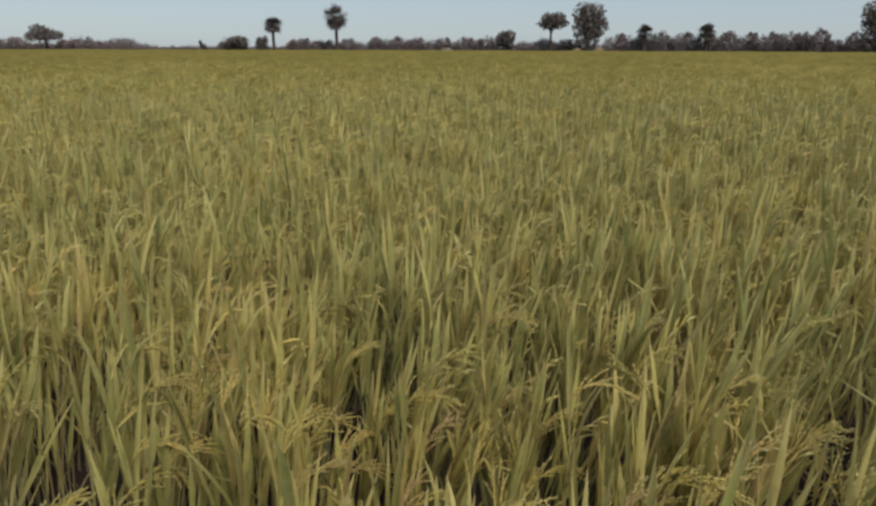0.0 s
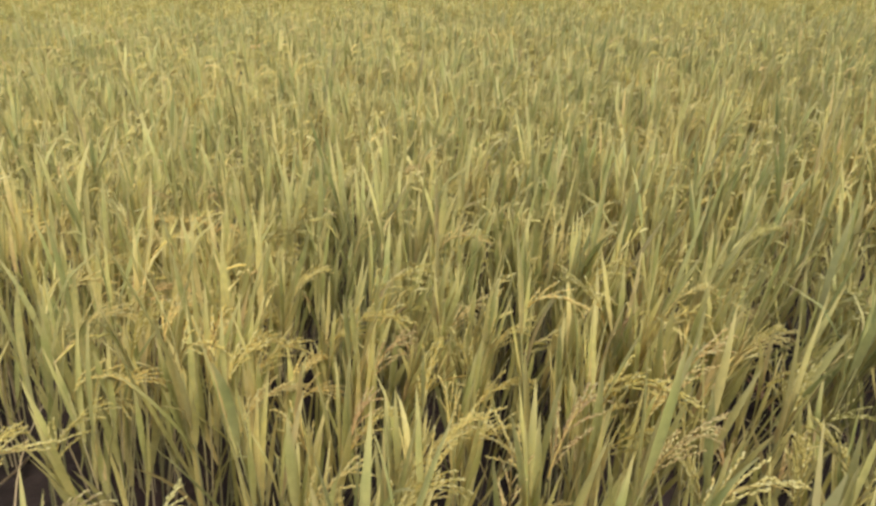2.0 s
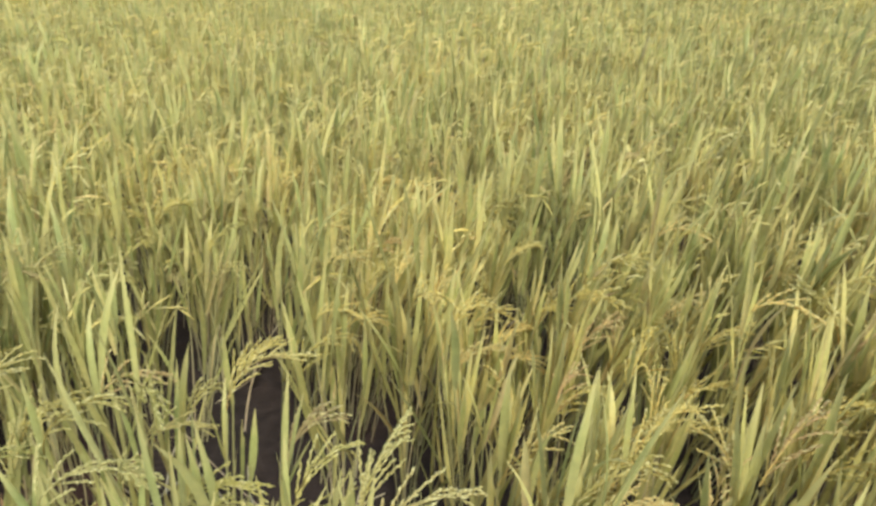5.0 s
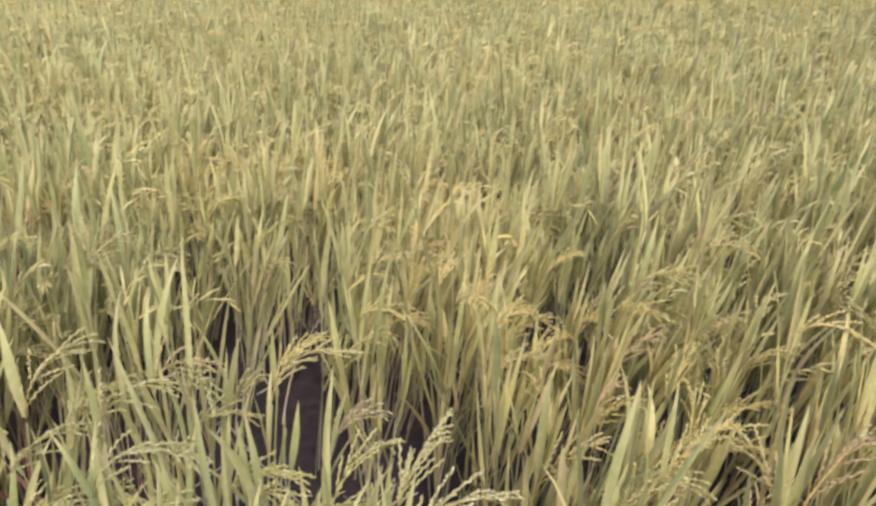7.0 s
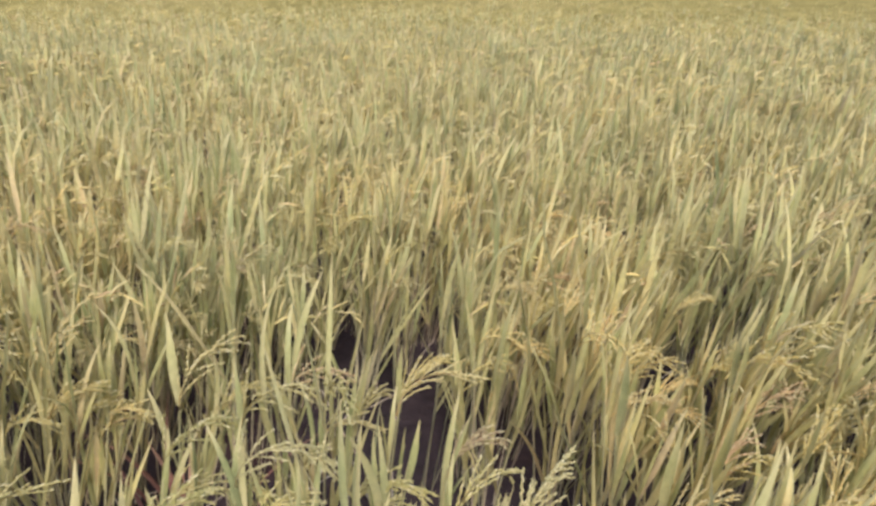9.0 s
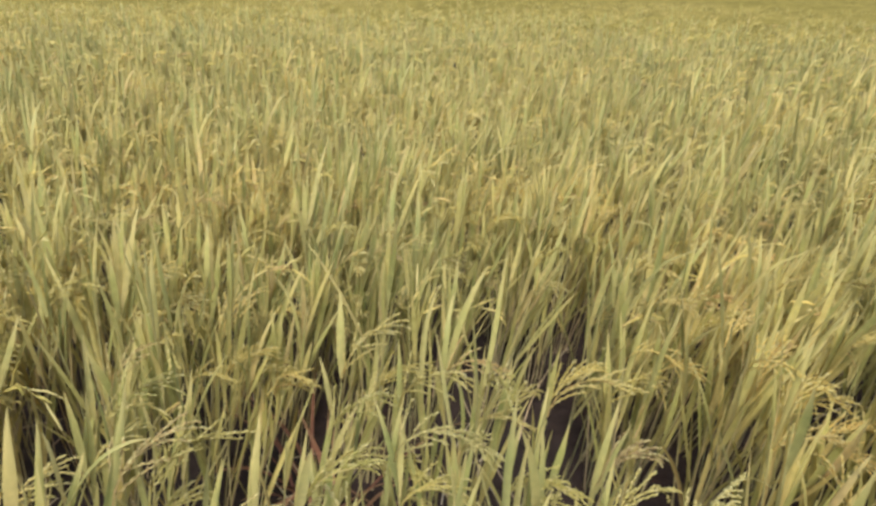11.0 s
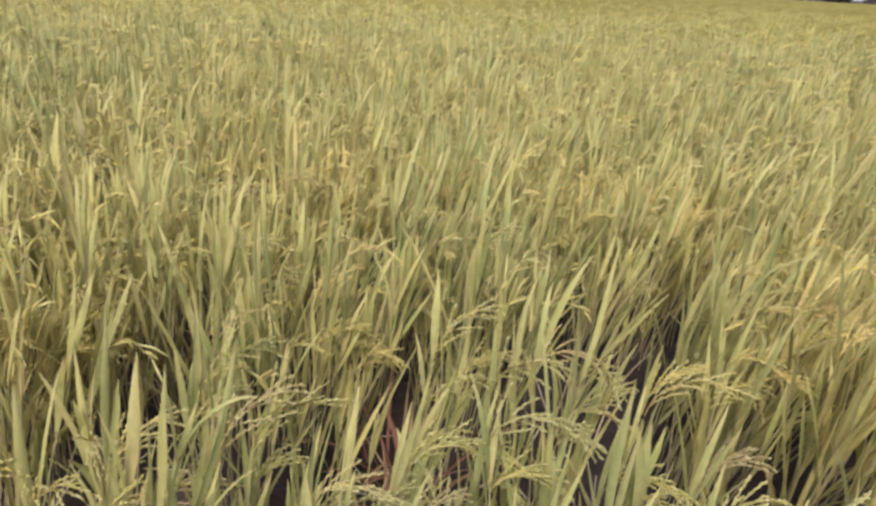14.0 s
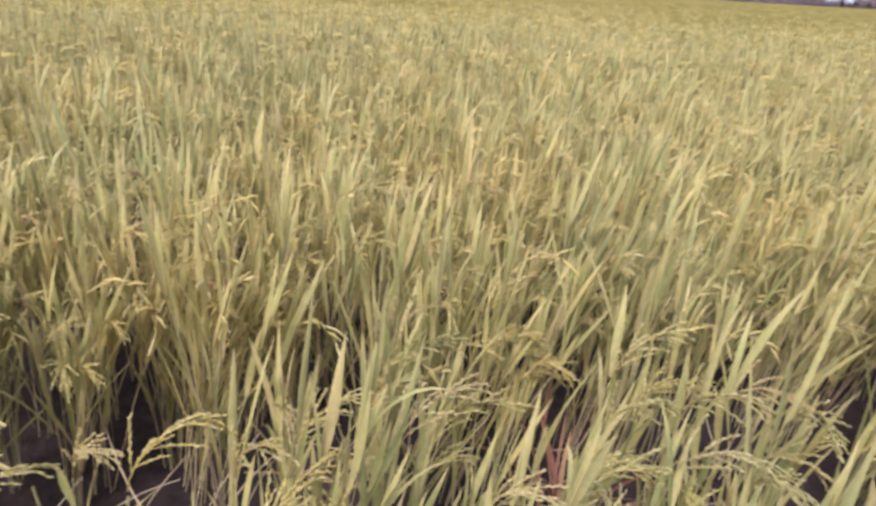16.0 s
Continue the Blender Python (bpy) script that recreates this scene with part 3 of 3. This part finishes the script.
def leaf_cloud(rng, blobs, count, size):
    """Many small leaf clumps, spread through blobs (x, y, z, rx, ry, rz), thicker towards their skins."""
    w = np.array([b[3] * b[4] * b[5] for b in blobs]) ** 0.67
    pick = rng.choice(len(blobs), count, p=w / w.sum())
    b = np.array(blobs)[pick]
    d = rng.normal(size=(count, 3))
    d /= np.linalg.norm(d, axis=1)[:, None]
    c = b[:, :3] + d * b[:, 3:] * (rng.uniform(0.25, 1.08, count) ** 0.6)[:, None]
    u = rng.normal(size=(count, 3))
    u /= np.linalg.norm(u, axis=1)[:, None]
    w2 = np.cross(u, rng.normal(size=(count, 3)))
    w2 /= np.linalg.norm(w2, axis=1)[:, None]
    s = size * rng.uniform(0.6, 1.3, count)[:, None]
    v = np.stack([c - u * s, c - w2 * s * 0.55, c + u * s, c + w2 * s * 0.55], 1).reshape(-1, 3)
    f = np.arange(count * 4).reshape(-1, 4)
    return v, f


def part(name, me, parent, m=None):
    o = new(name, me)
    o.parent = parent
    if m is not None:
        o.matrix_basis = m
    return o


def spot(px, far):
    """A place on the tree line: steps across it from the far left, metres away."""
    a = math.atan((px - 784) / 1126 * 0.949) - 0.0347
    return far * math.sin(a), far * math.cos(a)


def tree(rng, px, high, wide, far, crown_from=0.35, label="", leaf=TREE_LEAF, trunk=0.25, dense=1.0, flat=0.5):
    t = new("tree")
    high, wide = high * M, wide * M
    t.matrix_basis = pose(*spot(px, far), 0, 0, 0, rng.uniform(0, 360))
    bag = Bag()
    top = high * (crown_from + 0.25)
    s = np.linspace(0, 1, 6)
    lean = rng.normal(0, 0.03, 2) * high
    v, f = tube(np.stack([lean[0] * s, lean[1] * s, top * s - 0.1], 1), trunk * (1.25 - 0.75 * s), 7)
    bag.add(v, f, 0)
    blobs = []
    k = 9
    for i in range(k):
        az, q = i * 2.4 + rng.uniform(-0.4, 0.4), rng.uniform(0.2, 1.0)
        rad = wide * 0.5 * rng.uniform(0.35, 0.78) * math.sqrt(1.05 - q * 0.55)
        e = np.array([rad * math.cos(az), rad * math.sin(az), high * (crown_from + (0.92 - crown_from) * q)])
        st = np.array([lean[0] * 0.7, lean[1] * 0.7, top * rng.uniform(0.55, 0.95)])
        mid = (st + e) / 2 + np.array([0, 0, -0.05 * high])
        v, f = tube([st, mid, e], (trunk * 0.45, trunk * 0.3, trunk * 0.12), 5)
        bag.add(v, f, 0)
        br = wide * rng.uniform(0.17, 0.27)
        blobs.append((*e, br, br, br * flat * 1.3))
    blobs.append((lean[0], lean[1], high * 0.86, wide * 0.25, wide * 0.25, high * 0.13))
    if crown_from < 0.2:
        for i in range(12):
            az, q = i * 2.4, 0.08 + 0.66 * i / 11
            rad = wide * (0.30 - 0.16 * abs(q - 0.45)) * rng.uniform(0.4, 1.1)
            br = wide * rng.uniform(0.15, 0.24)
            blobs.append((rad * math.cos(az), rad * math.sin(az), high * q, br, br, br))
    v, f, a, m = bag.arrays()
    part("trunk", mesh_from("trunk", v, f, BARK), t)
    v, f = leaf_cloud(rng, blobs, int(1500 * dense), 0.028 * (wide + high) * 0.5 + 0.12)
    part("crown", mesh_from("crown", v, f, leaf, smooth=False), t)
    return tagged(t, label or "dark leafy tree with a spreading crown beyond the field", "tree", "trees beyond the field")


def palm(rng, px, high, wide, far, label="", skirt=0.5):
    """A fan palm: a slim trunk and a ball of stiff fan leaves."""
    t = new("palm_tree")
    high, wide = high * M, wide * M
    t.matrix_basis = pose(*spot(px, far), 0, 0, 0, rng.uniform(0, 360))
    r = wide / 2
    top = high - r * 0.95
    s = np.linspace(0, 1, 7)
    v, f = tube(np.stack([0.15 * np.sin(s * 3), 0 * s, top * s - 0.1], 1), 0.52 - 0.16 * s, 8)
    part("trunk", mesh_from("trunk", v, f, BARK), t)
    bag = Bag()
    for i in range(72):
        up = rng.uniform(-skirt, 1.0)
        az = i * 2.4
        d = np.array([math.cos(az) * math.sqrt(1 - up * up), math.sin(az) * math.sqrt(1 - up * up), up])
        base = np.array([0, 0, top])
        st = base + d * r * rng.uniform(0.3, 0.55)
        v, f = tube([base, st], (0.06, 0.04), 3)
        bag.add(v, f, 0)
        u = np.cross(d, (0, 0, 1.0)) + 1e-6
        u /= np.linalg.norm(u)
        w = np.cross(u, d)
        for k in range(9):
            q = radians(-70 + 140 * k / 8 + rng.uniform(-5, 5))
            e = st + (d * math.cos(q) + u * math.sin(q)) * r * rng.uniform(0.4, 0.55) + w * rng.uniform(-0.12, 0.12) * r - np.array([0, 0, 0.06 * r])
            pq = np.cross(e - st, w)
            pq = pq / np.linalg.norm(pq) * r * 0.055
            bag.add(np.array([st, (st + e) / 2 + pq, e, (st + e) / 2 - pq]), [(0, 1, 2), (0, 2, 3)], 0)
    v, f, a, m = bag.arrays()
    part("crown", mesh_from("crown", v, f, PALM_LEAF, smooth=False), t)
    return tagged(t, label or "tall fan palm with a round dark crown beyond the field", "palm tree", "trees beyond the field")


def bush(rng, px, high, wide, far, label=""):
    t = new("bush")
    high, wide = high * M, wide * M
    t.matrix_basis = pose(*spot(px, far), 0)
    blobs, bag = [], Bag()
    for i in range(6):
        e = np.array([rng.uniform(-0.36, 0.36) * wide, rng.uniform(-0.3, 0.3) * wide, high * rng.uniform(0.3, 0.75)])
        v, f = tube([(e[0] * 0.3, e[1] * 0.3, -0.1), e * (0.7, 0.7, 0.5), e], (0.12, 0.08, 0.03), 4)
        bag.add(v, f, 0)
        blobs.append((*e, wide * 0.2, wide * 0.2, high * 0.26))
    v, f, a, m = bag.arrays()
    part("stem", mesh_from("stem", v, f, BARK), t)
    v, f = leaf_cloud(rng, blobs, 1300, 0.018 * (wide + high) + 0.1)
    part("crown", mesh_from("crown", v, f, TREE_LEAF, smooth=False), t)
    return tagged(t, label or "low dark bush at the edge of the field", "bush", "bushes beyond the field")


def shrub(rng, px, wide, high, far):
    """A rounded mound of scrub: a few stems under one dense dome of small leaf clumps, with tufts on top."""
    t = new("shrub")
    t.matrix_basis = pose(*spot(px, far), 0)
    bag, blobs = Bag(), []
    for i in range(5):
        e = np.array([(i - 2) * 0.2 * wide + rng.normal(0, 0.05) * wide, rng.normal(0, 0.12) * wide, high * rng.uniform(0.64, 0.8) * (1 - 0.1 * abs(i - 2))])
        v, f = tube([(e[0] * 0.5, e[1] * 0.5, -0.1), e * (0.8, 0.8, 0.5), e], (0.11, 0.08, 0.03), 4)
        bag.add(v, f, 0)
        blobs.append((*(e * (1, 1, 0.62)), wide * rng.uniform(0.2, 0.27), wide * 0.24, e[2] * 0.62))
    for i in range(4):
        x = rng.uniform(-0.38, 0.38) * wide
        r = wide * rng.uniform(0.07, 0.13)
        blobs.append((x, 0, high * (0.84 - 1.3 * (x / wide) ** 2) - r * 0.6, r, r, r * 1.2))
    v, f, a, m = bag.arrays()
    part("stem", mesh_from("stem", v, f, BARK), t)
    v, f = leaf_cloud(rng, blobs, int(600 + 46 * wide * high), 0.23)
    part("crown", mesh_from("crown", v, f, HAZED_HEDGE_LEAF, smooth=False), t)
    return tagged(t, "rounded shrub in the belt along the horizon, haze put into its brown-grey leaf colour", "shrub", "shrubs along the horizon")


def hedge(rng, spans, far):
    """The low scrub behind and between the shrubs: spans of (from, to, height)."""
    blobs = []
    for a, b, h in spans:
        for px in np.arange(a, b, 4.0):
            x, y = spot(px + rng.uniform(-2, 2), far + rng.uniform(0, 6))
            hh = h * rng.uniform(0.8, 1.06)
            blobs.append((x, y, hh * 0.48, rng.uniform(1.0, 2.0), 1.5, hh * 0.5))
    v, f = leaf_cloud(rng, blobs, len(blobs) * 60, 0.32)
    tagged(new("scrub_belt", mesh_from("scrub_belt", v, f, HAZED_HEDGE_LEAF, smooth=False)), "belt of low scrub along the horizon, haze put into its brown-grey leaf colour", "scrub", kind="stuff")


tree_rng = np.random.default_rng(8)
hedge(tree_rng, [(-700, -30, 3.0), (-30, 250, 2.4), (250, 520, 2.0), (520, 660, 2.6), (660, 1100, 3.0), (1100, 1480, 4.0), (1480, 1530, 3.2), (1530, 1800, 5.0), (1800, 3600, 5.0)], 206)
# shrubs: across the line, width, height
for _px, _w, _h in ((28, 11.5, 4.0), (122, 6.4, 4.0), (162, 14.0, 4.0), (224, 13.0, 3.8), (526, 3.0, 4.4), (547, 9.0, 4.4), (581, 7.2, 4.2), (626, 8.4, 4.4), (672, 5.0, 5.4), (712, 7.4, 5.3),
                    (750, 8.0, 5.1), (793, 5.6, 5.3), (831, 7.0, 5.3), (869, 6.0, 5.5), (962, 11.0, 4.8), (1011, 6.0, 4.7), (1111, 9.2, 6.2), (1146, 6.0, 6.4), (1180, 6.4, 6.9), (1223, 6.4, 6.9),
                    (1262, 6.4, 6.4), (1303, 6.8, 6.9), (1340, 4.0, 6.9), (1376, 5.6, 6.9), (1410, 7.4, 6.9), (1438, 5.6, 6.7), (1465, 5.4, 7.5), (1497, 5.0, 4.7), (1525, 4.0, 6.6)):
    shrub(tree_rng, _px, _w, _h, 202 + tree_rng.uniform(-1.5, 1.5))
tree(tree_rng, 84, 7.0, 10.8, 198, 0.52, "umbrella-shaped dark tree with a forked trunk", flat=0.42, trunk=0.34)
bush(tree_rng, 363, 4.0, 2.6, 198)
bush(tree_rng, 404, 5.4, 15.5, 198, "wide low shrub with several stems at the field's edge")
bush(tree_rng, 468, 6.2, 4.6, 199)
palm(tree_rng, 491, 12.6, 7.8, 200, "slim palm with a ragged dark crown", 0.85)
palm(tree_rng, 602, 16.2, 10.4, 200, "tall fan palm with a dense round crown", 0.9)
bush(tree_rng, 908, 8.4, 11.0, 200, "rounded dark bush rising over the scrub")
tree(tree_rng, 984, 13.0, 12.6, 199, 0.60, "open umbrella-crowned tree on a bare trunk", trunk=0.4, flat=0.5)
tree(tree_rng, 1048, 15.2, 13.4, 198, 0.14, "large dense dark tree leafy down to the ground", dense=2.0, flat=0.8, trunk=0.6)
palm(tree_rng, 1150, 9.8, 6.6, 200, "short palm standing above the scrub")
palm(tree_rng, 1260, 10.0, 7.6, 200, "short palm standing above the scrub")
for _px, _h, _w in ((1566, 12.4, 12), (1612, 11.4, 14), (1668, 12.0, 14), (1732, 11.4, 13)):
    tree(tree_rng, _px, _h, _w, 192, 0.05, "broad dark tree in a dense clump", dense=2.0, flat=0.9)


def straw_heap(rng, px, far, high, wide):
    """A low heap of pale straw at the far edge of the field."""
    bag = Bag()
    for i in range(260):
        a, q = rng.uniform(0, 6.28), math.sqrt(rng.random())
        z = high * (1 - q * q) * rng.uniform(0.4, 1.0) + 0.6
        p = np.array([q * wide * 0.5 * math.cos(a), q * wide * 0.5 * math.sin(a), z])
        d = rng.normal(0, 0.25, 3)
        v, f = tube([p - d, p, p + d], (0.03, 0.05, 0.02), 3)
        bag.add(v, f, 0.5)
    n = 14
    th = np.arange(n) * 2 * math.pi / n
    rows = [(1.0, 0.0), (0.9, 0.45), (0.55, 0.85), (0.05, 1.0)]
    v = np.array([(wide * 0.5 * r * math.cos(t), wide * 0.5 * r * math.sin(t), (high + 0.6) * k - 0.05) for r, k in rows for t in th])
    bag.add(v, quad_grid(4, n, True), 0.5)
    v, f, a, m = bag.arrays()
    o = new("straw_heap", mesh_from("straw_heap", v, f, STRAW, None, a))
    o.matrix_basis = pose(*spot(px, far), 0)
    return tagged(o, "low heap of pale straw at the edge of the field", "straw heap", "straw heaps by the tree line")


straw_heap(tree_rng, 1032, 189, 0.9, 2.6)
straw_heap(tree_rng, 1072, 189, 1.1, 3.0)
straw_heap(tree_rng, 800, 189, 0.7, 3.2)
bush(tree_rng, 847, 2.2, 3.0, 186, "small dark bush standing in the far field")
